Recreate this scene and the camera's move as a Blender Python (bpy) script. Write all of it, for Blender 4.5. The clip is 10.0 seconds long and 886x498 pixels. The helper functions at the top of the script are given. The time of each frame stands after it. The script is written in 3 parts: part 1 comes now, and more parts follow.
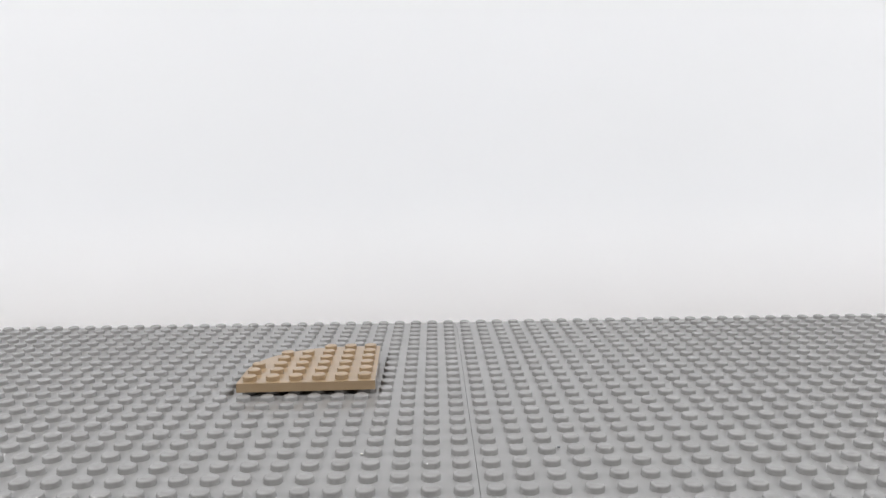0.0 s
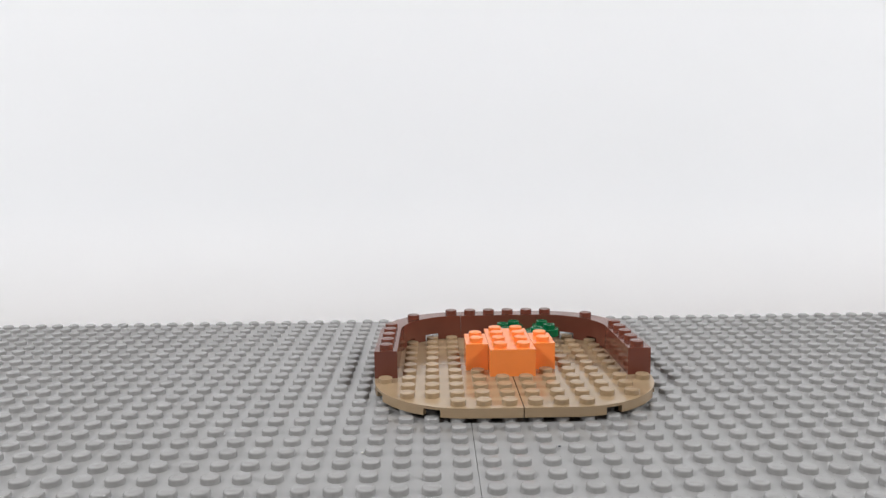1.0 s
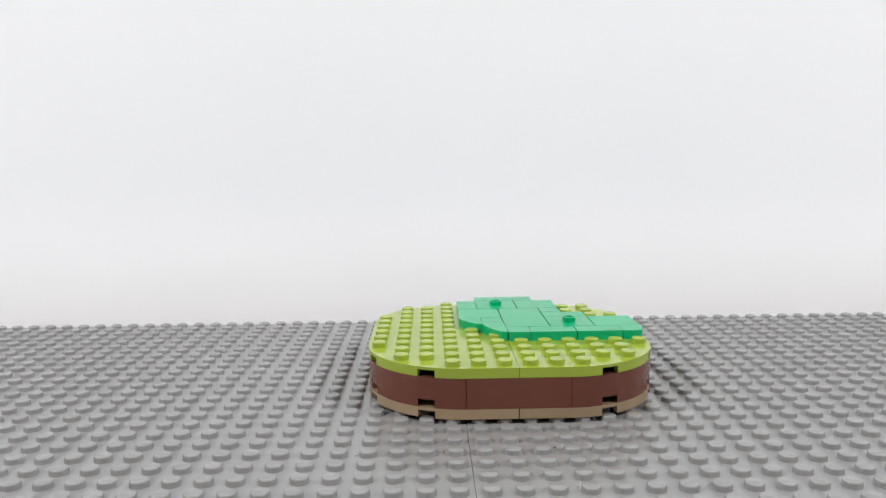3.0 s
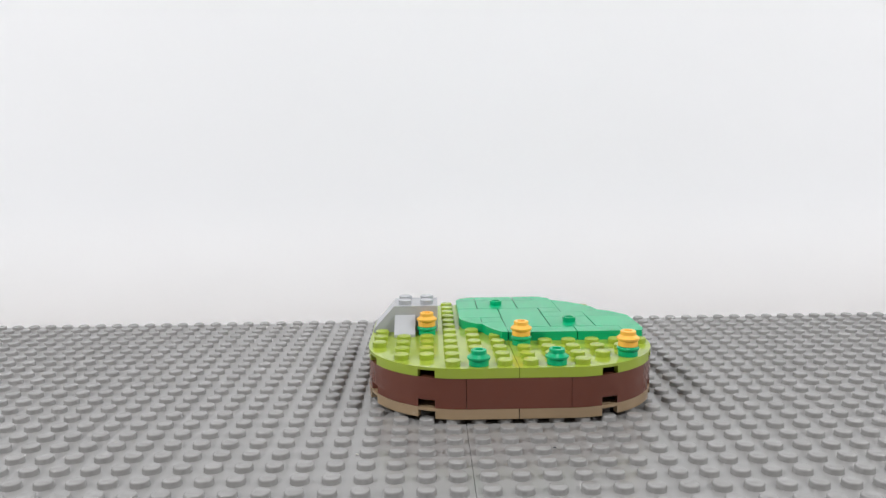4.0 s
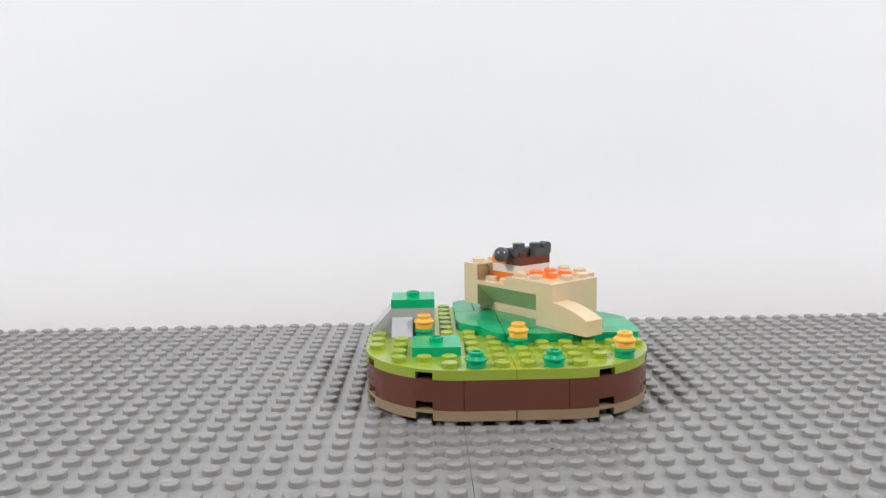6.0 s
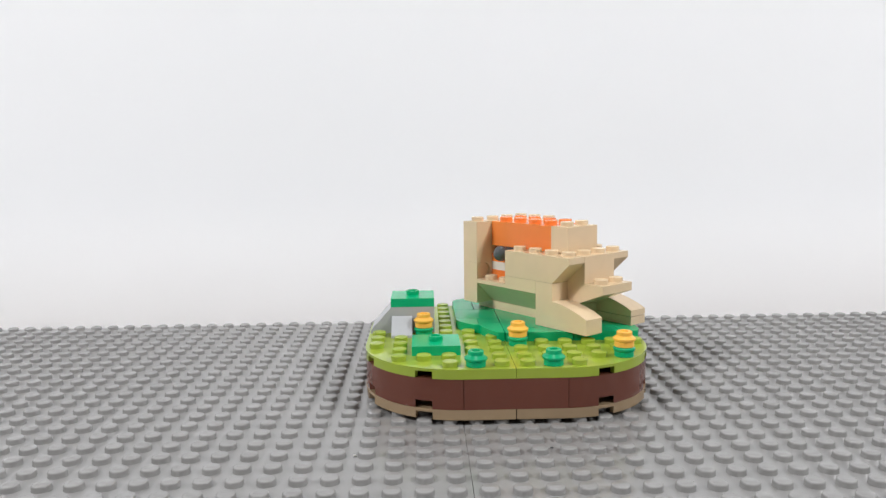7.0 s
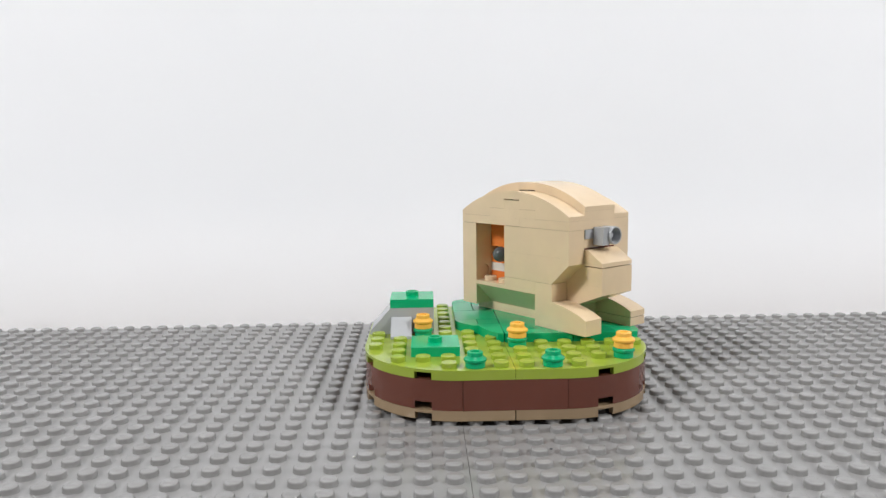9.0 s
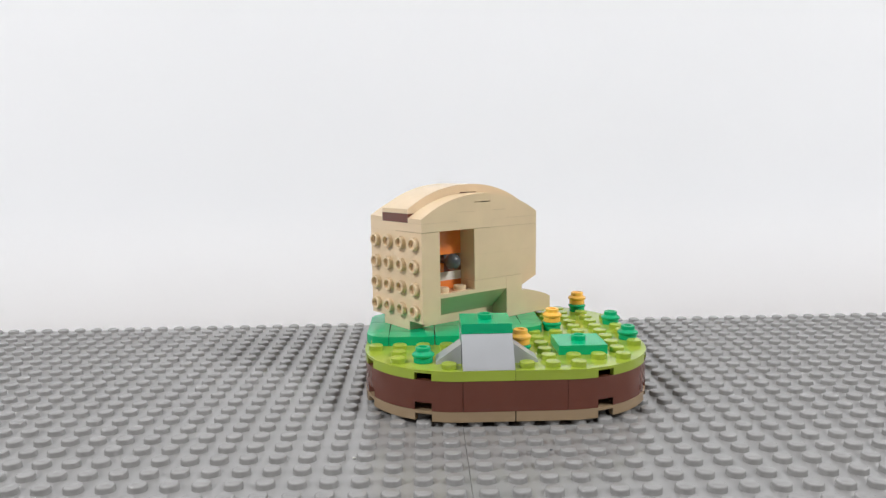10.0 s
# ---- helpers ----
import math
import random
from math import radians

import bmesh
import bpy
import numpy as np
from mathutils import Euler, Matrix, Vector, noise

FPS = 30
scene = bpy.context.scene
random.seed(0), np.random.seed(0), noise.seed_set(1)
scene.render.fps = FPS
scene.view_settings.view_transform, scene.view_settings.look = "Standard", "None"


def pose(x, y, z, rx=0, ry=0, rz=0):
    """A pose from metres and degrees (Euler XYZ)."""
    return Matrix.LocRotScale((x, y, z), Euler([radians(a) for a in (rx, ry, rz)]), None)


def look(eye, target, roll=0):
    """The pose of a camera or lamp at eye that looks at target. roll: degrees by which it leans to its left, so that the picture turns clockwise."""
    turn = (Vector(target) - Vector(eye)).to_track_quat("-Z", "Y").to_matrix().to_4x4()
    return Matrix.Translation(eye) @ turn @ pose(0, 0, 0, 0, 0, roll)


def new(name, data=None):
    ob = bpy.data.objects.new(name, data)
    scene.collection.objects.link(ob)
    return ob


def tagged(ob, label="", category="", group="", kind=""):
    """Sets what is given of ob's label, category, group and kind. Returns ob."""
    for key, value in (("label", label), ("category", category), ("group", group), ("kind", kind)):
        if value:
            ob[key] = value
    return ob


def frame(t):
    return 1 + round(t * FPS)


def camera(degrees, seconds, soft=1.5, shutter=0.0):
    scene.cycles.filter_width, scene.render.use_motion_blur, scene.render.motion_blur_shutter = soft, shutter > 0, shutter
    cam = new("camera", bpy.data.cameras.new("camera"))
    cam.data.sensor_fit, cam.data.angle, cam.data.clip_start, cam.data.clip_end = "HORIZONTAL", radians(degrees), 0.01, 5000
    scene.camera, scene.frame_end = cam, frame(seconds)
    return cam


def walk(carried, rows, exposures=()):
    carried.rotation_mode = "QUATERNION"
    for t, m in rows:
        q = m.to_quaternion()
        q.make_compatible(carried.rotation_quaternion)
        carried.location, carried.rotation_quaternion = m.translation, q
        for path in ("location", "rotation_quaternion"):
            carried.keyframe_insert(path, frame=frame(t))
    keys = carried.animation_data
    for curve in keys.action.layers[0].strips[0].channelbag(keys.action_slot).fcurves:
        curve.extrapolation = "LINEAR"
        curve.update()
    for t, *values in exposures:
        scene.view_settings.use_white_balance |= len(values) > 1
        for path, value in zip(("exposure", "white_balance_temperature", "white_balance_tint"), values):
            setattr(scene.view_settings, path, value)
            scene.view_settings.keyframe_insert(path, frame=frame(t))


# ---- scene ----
# The camera, handheld on a small stand before the building plate.
def eye_pose(x, y, z, rx, ry, rz):
    return pose(x / 1000, y / 1000, z / 1000, rx, ry, rz)


cam = camera(62.61, 10.0, 1.4)
walk(cam, [
    (0.0, eye_pose(-10.20, -355.50, 80.20, 83.100, 0.760, -0.750)),
    (0.5, eye_pose(-10.71, -355.15, 80.50, 83.042, 0.700, -0.805)),
    (1.0, eye_pose(-10.47, -354.92, 80.41, 82.916, 0.715, -0.749)),
    (1.5, eye_pose(-10.28, -355.05, 81.11, 82.726, 0.760, -0.692)),
    (2.0, eye_pose(-10.76, -355.43, 80.97, 82.850, 0.693, -0.807)),
    (2.1, eye_pose(-10.15, -354.09, 80.63, 82.878, 0.687, -1.081)),
    (2.5, eye_pose(-10.15, -354.09, 80.63, 82.878, 0.687, -1.081)),
    (4.0, eye_pose(-10.15, -354.32, 80.79, 82.860, 0.693, -1.066)),
    (5.0, eye_pose(-10.15, -354.32, 80.79, 82.860, 0.693, -1.066)),
    (5.1, eye_pose(-10.60, -354.88, 80.77, 83.059, 0.822, -1.412)),
    (5.5, eye_pose(-10.60, -354.88, 80.77, 83.059, 0.822, -1.412)),
    (7.0, eye_pose(-10.89, -355.00, 81.28, 82.858, 0.740, -1.494)),
    (7.5, eye_pose(-10.56, -354.86, 81.14, 82.791, 0.744, -1.463)),
    (8.0, eye_pose(-10.59, -355.29, 81.16, 83.082, 0.796, -1.495)),
    (8.5, eye_pose(-10.51, -354.92, 81.55, 82.954, 0.767, -1.461)),
    (9.0, eye_pose(-10.44, -354.84, 81.56, 82.860, 0.810, -1.460)),
    (9.5, eye_pose(-10.44, -354.84, 81.56, 82.860, 0.810, -1.460)),
    (10.0, eye_pose(-10.27, -355.04, 81.56, 82.954, 0.852, -1.423)),
])

# ---- light: two panel lamps before the plates, an added overhead fill, an added backlight ----
scene.view_settings.exposure = -0.05
world = bpy.data.worlds.new("world")
scene.world = world
world.use_nodes = True
world.node_tree.nodes["Background"].inputs[0].default_value = (0.85, 0.92, 1.0, 1)
world.node_tree.nodes["Background"].inputs[1].default_value = 1.0


def area_lamp(name, m, size_x, size_y, watts, color):
    data = bpy.data.lights.new(name, "AREA")
    data.shape, data.size, data.size_y, data.energy, data.color = "RECTANGLE", size_x, size_y, watts, color
    ob = new(name, data)
    ob.matrix_world = m
    return ob


LAMPS = ((-0.70, -0.46, 0.68), (0.72, -0.46, 0.68))  # two small panel lamps, before the plates on either side
AIM = (0.016, -0.06, 0.03)
for spot in LAMPS:
    area_lamp("photo_light_glow", look(spot, AIM), 0.20, 0.20, 6.7, (1.0, 0.985, 0.975))
# soft fill added from overhead to lift the top faces; no such lamp seen
area_lamp("overhead_fill_glow", look((0.04, -0.40, 2.33), (0.04, -0.40, 0)), 0.36, 0.36, 5.5, (0.985, 0.99, 1.0))
# backlight added to brighten the paper from behind; its window is never seen
area_lamp("added_backlight", look((0, 0.98, 0.55), (0, 0, 0.5)), 2.0, 1.6, 22.0, (0.975, 0.985, 1.0))

# ---- materials ----
STUD = 0.008
PLATE = 0.0032


def lin(r, g, b):
    f = lambda c: c / 12.92 if c <= 0.04045 else ((c + 0.055) / 1.055) ** 2.4
    return (f(r / 255), f(g / 255), f(b / 255), 1)


def material(name, color, rough=0.3, spread=0.05, grain=900.0, bump=0.02, spec=0.5, dust=0.03):
    """Moulded plastic: a slight shift of tone from piece to piece, dull dusty patches, fine surface grain."""
    mat = bpy.data.materials.new(name)
    mat.use_nodes = True
    nt = mat.node_tree
    n, l = nt.nodes, nt.links
    bsdf = n["Principled BSDF"]
    coord = n.new("ShaderNodeTexCoord")
    info = n.new("ShaderNodeObjectInfo")
    big = n.new("ShaderNodeTexNoise")
    big.inputs["Scale"].default_value, big.inputs["Detail"].default_value = grain * 0.09, 4
    fine = n.new("ShaderNodeTexNoise")
    fine.inputs["Scale"].default_value, fine.inputs["Detail"].default_value = grain * 2, 3
    l.new(coord.outputs["Object"], big.inputs["Vector"])
    l.new(coord.outputs["Object"], fine.inputs["Vector"])
    tone = n.new("ShaderNodeMapRange")
    tone.inputs["To Min"].default_value, tone.inputs["To Max"].default_value = 1 - spread, 1 + spread
    l.new(info.outputs["Random"], tone.inputs["Value"])
    patch = n.new("ShaderNodeMapRange")
    patch.inputs["From Min"].default_value, patch.inputs["From Max"].default_value = 0.35, 0.65
    patch.inputs["To Min"].default_value, patch.inputs["To Max"].default_value = 1 - dust, 1 + dust
    l.new(big.outputs[0], patch.inputs["Value"])
    mul = n.new("ShaderNodeMath")
    mul.operation = "MULTIPLY"
    l.new(tone.outputs[0], mul.inputs[0])
    l.new(patch.outputs[0], mul.inputs[1])
    hsv = n.new("ShaderNodeHueSaturation")
    hsv.inputs["Color"].default_value = color
    l.new(mul.outputs[0], hsv.inputs["Value"])
    l.new(hsv.outputs[0], bsdf.inputs["Base Color"])
    gloss = n.new("ShaderNodeMapRange")
    gloss.inputs["To Min"].default_value, gloss.inputs["To Max"].default_value = rough * 0.9, rough * 1.12
    l.new(big.outputs[0], gloss.inputs["Value"])
    l.new(gloss.outputs[0], bsdf.inputs["Roughness"])
    bsdf.inputs["Specular IOR Level"].default_value = spec
    relief = n.new("ShaderNodeBump")
    relief.inputs["Strength"].default_value, relief.inputs["Distance"].default_value = bump * 3, 0.0001
    l.new(fine.outputs[0], relief.inputs["Height"])
    l.new(relief.outputs[0], bsdf.inputs["Normal"])
    return mat


GREY = material("grey_plastic", lin(142, 142, 142), 0.24, 0.01, spec=1.0)
DARK_TAN = material("dark_tan_plastic", lin(160, 138, 110), 0.12, spec=0.6)
BROWN = material("reddish_brown_plastic", lin(109, 63, 51), 0.14)
ORANGE = material("orange_plastic", lin(246, 140, 70), 0.18)
LIME = material("lime_plastic", lin(156, 176, 62), 0.10, spec=0.65)
GREEN = material("green_plastic", lin(0, 172, 118), 0.22, spec=0.45)
DARK_GREEN = material("dark_green_plastic", lin(10, 100, 62), 0.26)
AMBER = material("amber_plastic", lin(252, 193, 84), 0.24)
TAN = material("tan_plastic", lin(227, 204, 171), 0.22, 0.012)
WHITE = material("white_plastic", lin(238, 236, 230), 0.2)
STONE = material("light_grey_plastic", lin(176, 179, 184), 0.24)
SLATE = material("dark_grey_plastic", lin(84, 88, 92), 0.22)
PAPER = material("white_paper", lin(236, 235, 236), 0.85, 0.0, 60, 0.03, 0.2, 0.008)


def let_light_through(mat, color, share):
    """Makes thin paper translucent, so the added backlight behind it brightens it."""
    n, l = mat.node_tree.nodes, mat.node_tree.links
    mix, thin = n.new("ShaderNodeMixShader"), n.new("ShaderNodeBsdfTranslucent")
    thin.inputs["Color"].default_value = color
    mix.inputs[0].default_value = share
    l.new(n["Principled BSDF"].outputs[0], mix.inputs[1])
    l.new(thin.outputs[0], mix.inputs[2])
    l.new(mix.outputs[0], n["Material Output"].inputs["Surface"])


let_light_through(PAPER, (0.92, 0.93, 0.94, 1), 0.5)
WALL = material("wall_paint", lin(160, 156, 150), 0.8, 0.0, 40, 0.05, 0.3, 0.01)
FLOOR = material("floor_boards", lin(146, 138, 130), 0.5, 0.0, 20, 0.1, 0.4, 0.1)
WOOD = material("table_top", lin(142, 130, 118), 0.5, 0.0, 60, 0.03, 0.4, 0.02)
WINDOW_WHITE = material("window_paint", lin(240, 240, 238), 0.4, 0.0, 60, 0.02, 0.4, 0.01)


# ---- mesh tools: all in metres ----
def mesh_of(name, bm, mat):
    bmesh.ops.recalc_face_normals(bm, faces=bm.faces[:])
    me = bpy.data.meshes.new(name)
    bm.to_mesh(me)
    bm.free()
    me.shade_smooth()
    me.set_sharp_from_angle(angle=radians(30))
    me.materials.append(mat)
    return me


def part(name, bm, mat, parent, label=""):
    ob = new(name, mesh_of(name, bm, mat))
    ob.parent = parent
    if label:
        ob["label"] = label
    return ob


def thing(name, label, category, group=""):
    return tagged(new(name), label, category, group)


EDGE = 0.00014  # the usual worn edge


def soften(bm, width=0.0):
    width = width or EDGE
    sharp = [e for e in bm.edges if len(e.link_faces) == 2 and e.calc_face_angle(0) > 0.6]
    bmesh.ops.bevel(bm, geom=sharp, offset=width, segments=1, affect="EDGES", clamp_overlap=True)


def prism(bm, outline, z0, z1):
    """A solid over a flat outline of (x, y)."""
    low = [bm.verts.new((x, y, z0)) for x, y in outline]
    high = [bm.verts.new((x, y, z1)) for x, y in outline]
    n = len(outline)
    bm.faces.new(low[::-1])
    bm.faces.new(high)
    for i in range(n):
        bm.faces.new((low[i], low[(i + 1) % n], high[(i + 1) % n], high[i]))


def profile(bm, outline, w0, w1):
    """A solid over a side outline of (s, h), from w0 to w1 across."""
    a = [bm.verts.new((s, w0, h)) for s, h in outline]
    b = [bm.verts.new((s, w1, h)) for s, h in outline]
    n = len(outline)
    bm.faces.new(a[::-1])
    bm.faces.new(b)
    for i in range(n):
        bm.faces.new((a[i], a[(i + 1) % n], b[(i + 1) % n], b[i]))


def lathe(bm, rings, seg=20, m=None, closed_bottom=False):
    """A turned solid: rings of (radius, z)."""
    m = m or Matrix()
    loops = []
    for r, z in rings:
        if r == 0:
            loops.append([bm.verts.new(m @ Vector((0, 0, z)))])
        else:
            loops.append([bm.verts.new(m @ Vector((r * math.cos(2 * math.pi * k / seg), r * math.sin(2 * math.pi * k / seg), z))) for k in range(seg)])
    for a, b in zip(loops, loops[1:]):
        for k in range(seg):
            q = (k + 1) % seg
            if len(a) == 1:
                bm.faces.new((a[0], b[q], b[k]))
            elif len(b) == 1:
                bm.faces.new((a[k], a[q], b[0]))
            else:
                bm.faces.new((a[k], a[q], b[q], b[k]))
    if closed_bottom and len(loops[0]) > 1:
        bm.faces.new(loops[0][::-1])


MARK = [(sx * a, sy * b, z) for a, b, z in ((0.00155, 0.0008, 0.00168), (0.0013, 0.00055, 0.00176)) for sx, sy in ((-1, -1), (1, -1), (1, 1), (-1, 1))]
MARK_FACES = [(4, 5, 6, 7), (0, 1, 5, 4), (1, 2, 6, 5), (2, 3, 7, 6), (3, 0, 4, 7)]


def stud(bm, x, y, z, hollow=False, seg=18, m=None):
    m = (m or Matrix()) @ Matrix.Translation((x, y, z))
    r, h, c = 0.0024, 0.0017, 0.00018
    if hollow:
        lathe(bm, [(r, -0.0001), (r, h - c), (r - c, h), (0.0017, h), (0.0016, h - c), (0.0016, 0.0002), (0, 0.0002)], seg, m)
    else:
        lathe(bm, [(r, -0.0001), (r, h - c), (r - c, h), (0, h)], seg, m)
        # the moulded maker's mark as a low plain bar
        v = [bm.verts.new(m @ Vector(q)) for q in MARK]
        for f in MARK_FACES:
            bm.faces.new([v[i] for i in f])


GAP = 0.00007


def box(bm, x0, x1, y0, y1, z0, z1):
    prism(bm, [(x0 + GAP, y0 + GAP), (x1 - GAP, y0 + GAP), (x1 - GAP, y1 - GAP), (x0 + GAP, y1 - GAP)], z0 + GAP, z1)


def brick_bm(u0, u1, v0, v1, z0, z1, studs="all", hollow=False):
    """A brick, plate or tile from stud edges u0..u1, v0..v1 (studs) and heights in metres."""
    bm = bmesh.new()
    box(bm, u0 * STUD, u1 * STUD, v0 * STUD, v1 * STUD, z0, z1)
    soften(bm)
    if studs == "all":
        studs = [(u0 + 0.5 + i, v0 + 0.5 + j) for i in range(round(u1 - u0)) for j in range(round(v1 - v0))]
    for u, v in studs or ():
        stud(bm, u * STUD, v * STUD, z1, hollow)
    return bm


# ---- the setting ----
ORIGIN = (0.0161, -0.0935)  # the middle of the model on the plates
TABLE = -0.0016
REAR = 0.0014  # the plates' rear edge


def slab(name, x0, x1, y0, y1, z0, z1, mat, kind="structure", label=""):
    bm = bmesh.new()
    prism(bm, [(x0, y0), (x1, y0), (x1, y1), (x0, y1)], z0, z1)
    ob = new(name, mesh_of(name, bm, mat))
    return tagged(ob, label, "", "", kind)


slab("floor", -1.8, 1.8, -1.5, 1.0, -0.80, -0.75, FLOOR)
slab("ceiling", -1.8, 1.8, -1.5, 1.0, 2.4, 2.45, WALL)
slab("wall_east", 1.8, 1.9, -1.5, 1.0, -0.8, 2.45, WALL)
slab("wall_west", -1.9, -1.8, -1.5, 1.0, -0.8, 2.45, WALL)


slab("wall_south", -1.9, 1.9, -1.6, -1.5, -0.8, 2.45, WALL)


def wall_with_added_window(name, window, label, y0, x0, x1, z0, z1):
    """An unseen wall with an added open window, ten centimetres thick from y0 on."""
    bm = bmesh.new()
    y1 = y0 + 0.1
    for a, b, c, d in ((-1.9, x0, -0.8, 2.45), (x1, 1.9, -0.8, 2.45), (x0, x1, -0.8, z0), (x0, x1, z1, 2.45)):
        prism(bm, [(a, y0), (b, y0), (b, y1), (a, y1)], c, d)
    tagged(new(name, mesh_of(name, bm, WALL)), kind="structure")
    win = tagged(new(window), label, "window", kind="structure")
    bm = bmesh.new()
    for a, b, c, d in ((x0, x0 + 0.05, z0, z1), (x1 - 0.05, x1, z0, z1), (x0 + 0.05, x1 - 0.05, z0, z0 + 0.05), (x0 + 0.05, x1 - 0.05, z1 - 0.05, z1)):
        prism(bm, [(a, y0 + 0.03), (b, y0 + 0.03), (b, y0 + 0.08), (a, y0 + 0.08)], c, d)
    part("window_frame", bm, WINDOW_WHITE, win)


# unseen opening, added where the paper's backlight stands
wall_with_added_window("wall_north", "added_window", "broad white painted window, added unseen behind the paper for its backlight", 1.0, -1.3, 1.3, -0.3, 1.5)


def paper_sweep():
    """One sheet of white paper: flat under the plates, then curving up behind them."""
    rows = [(-0.40, TABLE), (-0.2, TABLE), (0.012, TABLE)]
    r = 0.06
    for k in range(1, 25):
        a = math.pi / 2 * k / 24
        rows.append((0.012 + r * math.sin(a), TABLE + r - r * math.cos(a)))
    rows += [(0.074, 0.3), (0.076, 0.75)]
    thick = 0.0004
    back = [(-0.40, TABLE - thick)] + [(y + thick, z - thick) for y, z in rows[1:]]
    outline = rows + back[::-1]
    bm = bmesh.new()
    profile(bm, [(z, y) for y, z in outline], -0.8, 0.8)
    for v in bm.verts:
        v.co = (v.co.y, v.co.z, v.co.x)
    for f in bm.faces:
        f.smooth = len(f.verts) == 4
    for e in bm.edges:
        e.smooth = len(e.link_faces) == 2 and e.calc_face_angle(0) < 0.3
    ob = new("backdrop", mesh_of("backdrop", bm, PAPER))
    tagged(ob, "large white paper sheet curving up behind the plates", "backdrop", kind="structure")


paper_sweep()


def table():
    ob = thing("table", "plain grey-brown wooden table that carries the paper and plates", "table")
    bm = bmesh.new()
    prism(bm, [(-0.9, -1.15), (0.9, -1.15), (0.9, 0.012), (-0.9, 0.012)], -0.035, -0.0026)
    soften(bm, 0.002)
    part("tabletop", bm, WOOD, ob)
    for x in (-0.85, 0.85):
        for y in (-1.1, -0.04):
            bm = bmesh.new()
            prism(bm, [(x - 0.025, y - 0.025), (x + 0.025, y - 0.025), (x + 0.025, y + 0.025), (x - 0.025, y + 0.025)], -0.75, -0.035)
            soften(bm, 0.002)
            part("leg", bm, WOOD, ob)
    return ob


table()


# Unseen panel frame, added around the overhead fill.
def overhead_fill(x):
    ob = thing("overhead_fill_panel", "flat white square ceiling panel of an added fill light", "lamp", "ceiling lights")
    bm = bmesh.new()
    y, r, q = -0.40, 0.20, 0.185
    for a, b, c, d in ((-r, r, -r, -q), (-r, r, q, r), (-r, -q, -q, q), (q, r, -q, q)):
        prism(bm, [(x + a, y + c), (x + b, y + c), (x + b, y + d), (x + a, y + d)], 2.335, 2.4)
    part("frame", bm, WINDOW_WHITE, ob)


overhead_fill(0.04)


def photo_light(spot):
    """A flat square lamp head on a thin pole with a round foot."""
    ob = thing("photo_light", "small square white lamp panel on a thin stand", "lamp", "lamps before the plates")
    m = look(spot, AIM)
    bm = bmesh.new()
    prism(bm, [(-0.115, -0.115), (0.115, -0.115), (0.115, 0.115), (-0.115, 0.115)], 0.004, 0.030)
    soften(bm, 0.004)
    bmesh.ops.transform(bm, matrix=m, verts=bm.verts[:])
    part("lamp_head", bm, WINDOW_WHITE, ob)
    x, y, z = m @ Vector((0, 0, 0.036))
    bm = bmesh.new()
    lathe(bm, [(0.006, -0.0026 + 0.008), (0.006, z), (0, z)], 16, Matrix.Translation((x, y, 0)), True)
    part("pole", bm, SLATE, ob)
    bm = bmesh.new()
    lathe(bm, [(0.058, -0.0026), (0.060, 0.001), (0.050, 0.006), (0, 0.007)], 32, Matrix.Translation((x, y, 0)), True)
    part("foot", bm, SLATE, ob)


for spot in LAMPS:
    photo_light(spot)


def baseplate(x0, label):
    """A 48 x 48 building plate with its studs; x0: its left edge in studs from the seam."""
    ob = thing("baseplate", label, "building plate", "grey baseplates side by side")
    n = 48
    bm = bmesh.new()
    prism(bm, [(x0 * STUD + 0.00008, REAR - n * STUD), ((x0 + n) * STUD - 0.00008, REAR - n * STUD), ((x0 + n) * STUD - 0.00008, REAR), (x0 * STUD + 0.00008, REAR)], TABLE + 0.0001, 0)
    soften(bm, 0.00012)
    part("sheet", bm, GREY, ob)
    seg = 16
    circle = np.array([(math.cos(2 * math.pi * k / seg), math.sin(2 * math.pi * k / seg)) for k in range(seg)])
    rings = ((0.00254, 0.0), (0.00246, 0.00016), (0.00241, 0.00122), (0.00231, 0.00148), (0.00212, 0.00160), (0.00205, 0.00162))
    one = np.vstack([np.c_[circle * r, np.full(seg, h)] for r, h in rings] + [np.array(MARK) * (0.9, 0.9, 0) + np.array([(0, 0, 0.0016 if i < 4 else 0.00172) for i in range(8)])])
    count = len(one)
    shape = [(g * seg + k, g * seg + (k + 1) % seg, (g + 1) * seg + (k + 1) % seg, (g + 1) * seg + k) for g in range(len(rings) - 1) for k in range(seg)]
    shape.append(tuple((len(rings) - 1) * seg + k for k in range(seg)))
    shape += [tuple(len(rings) * seg + i for i in f) for f in MARK_FACES]
    faces, verts = [], []
    for i in range(n):
        for j in range(n):
            b = len(verts) * count
            verts.append(one + np.array([(x0 + i + 0.5) * STUD, REAR - (j + 0.5) * STUD, -0.00003]))
            faces += [tuple(b + k for k in f) for f in shape]
    me = bpy.data.meshes.new("studs")
    me.from_pydata(np.vstack(verts).tolist(), [], faces)
    me.shade_smooth()
    me.set_sharp_from_angle(angle=radians(50))
    me.materials.append(GREY)
    st = new("studs", me)
    st.parent = ob
    tagged(st, kind="stuff")
    return ob


baseplate(-48, "light grey studded plastic building plate, flat on white paper")
baseplate(0, "light grey studded plastic building plate, butted against its twin")



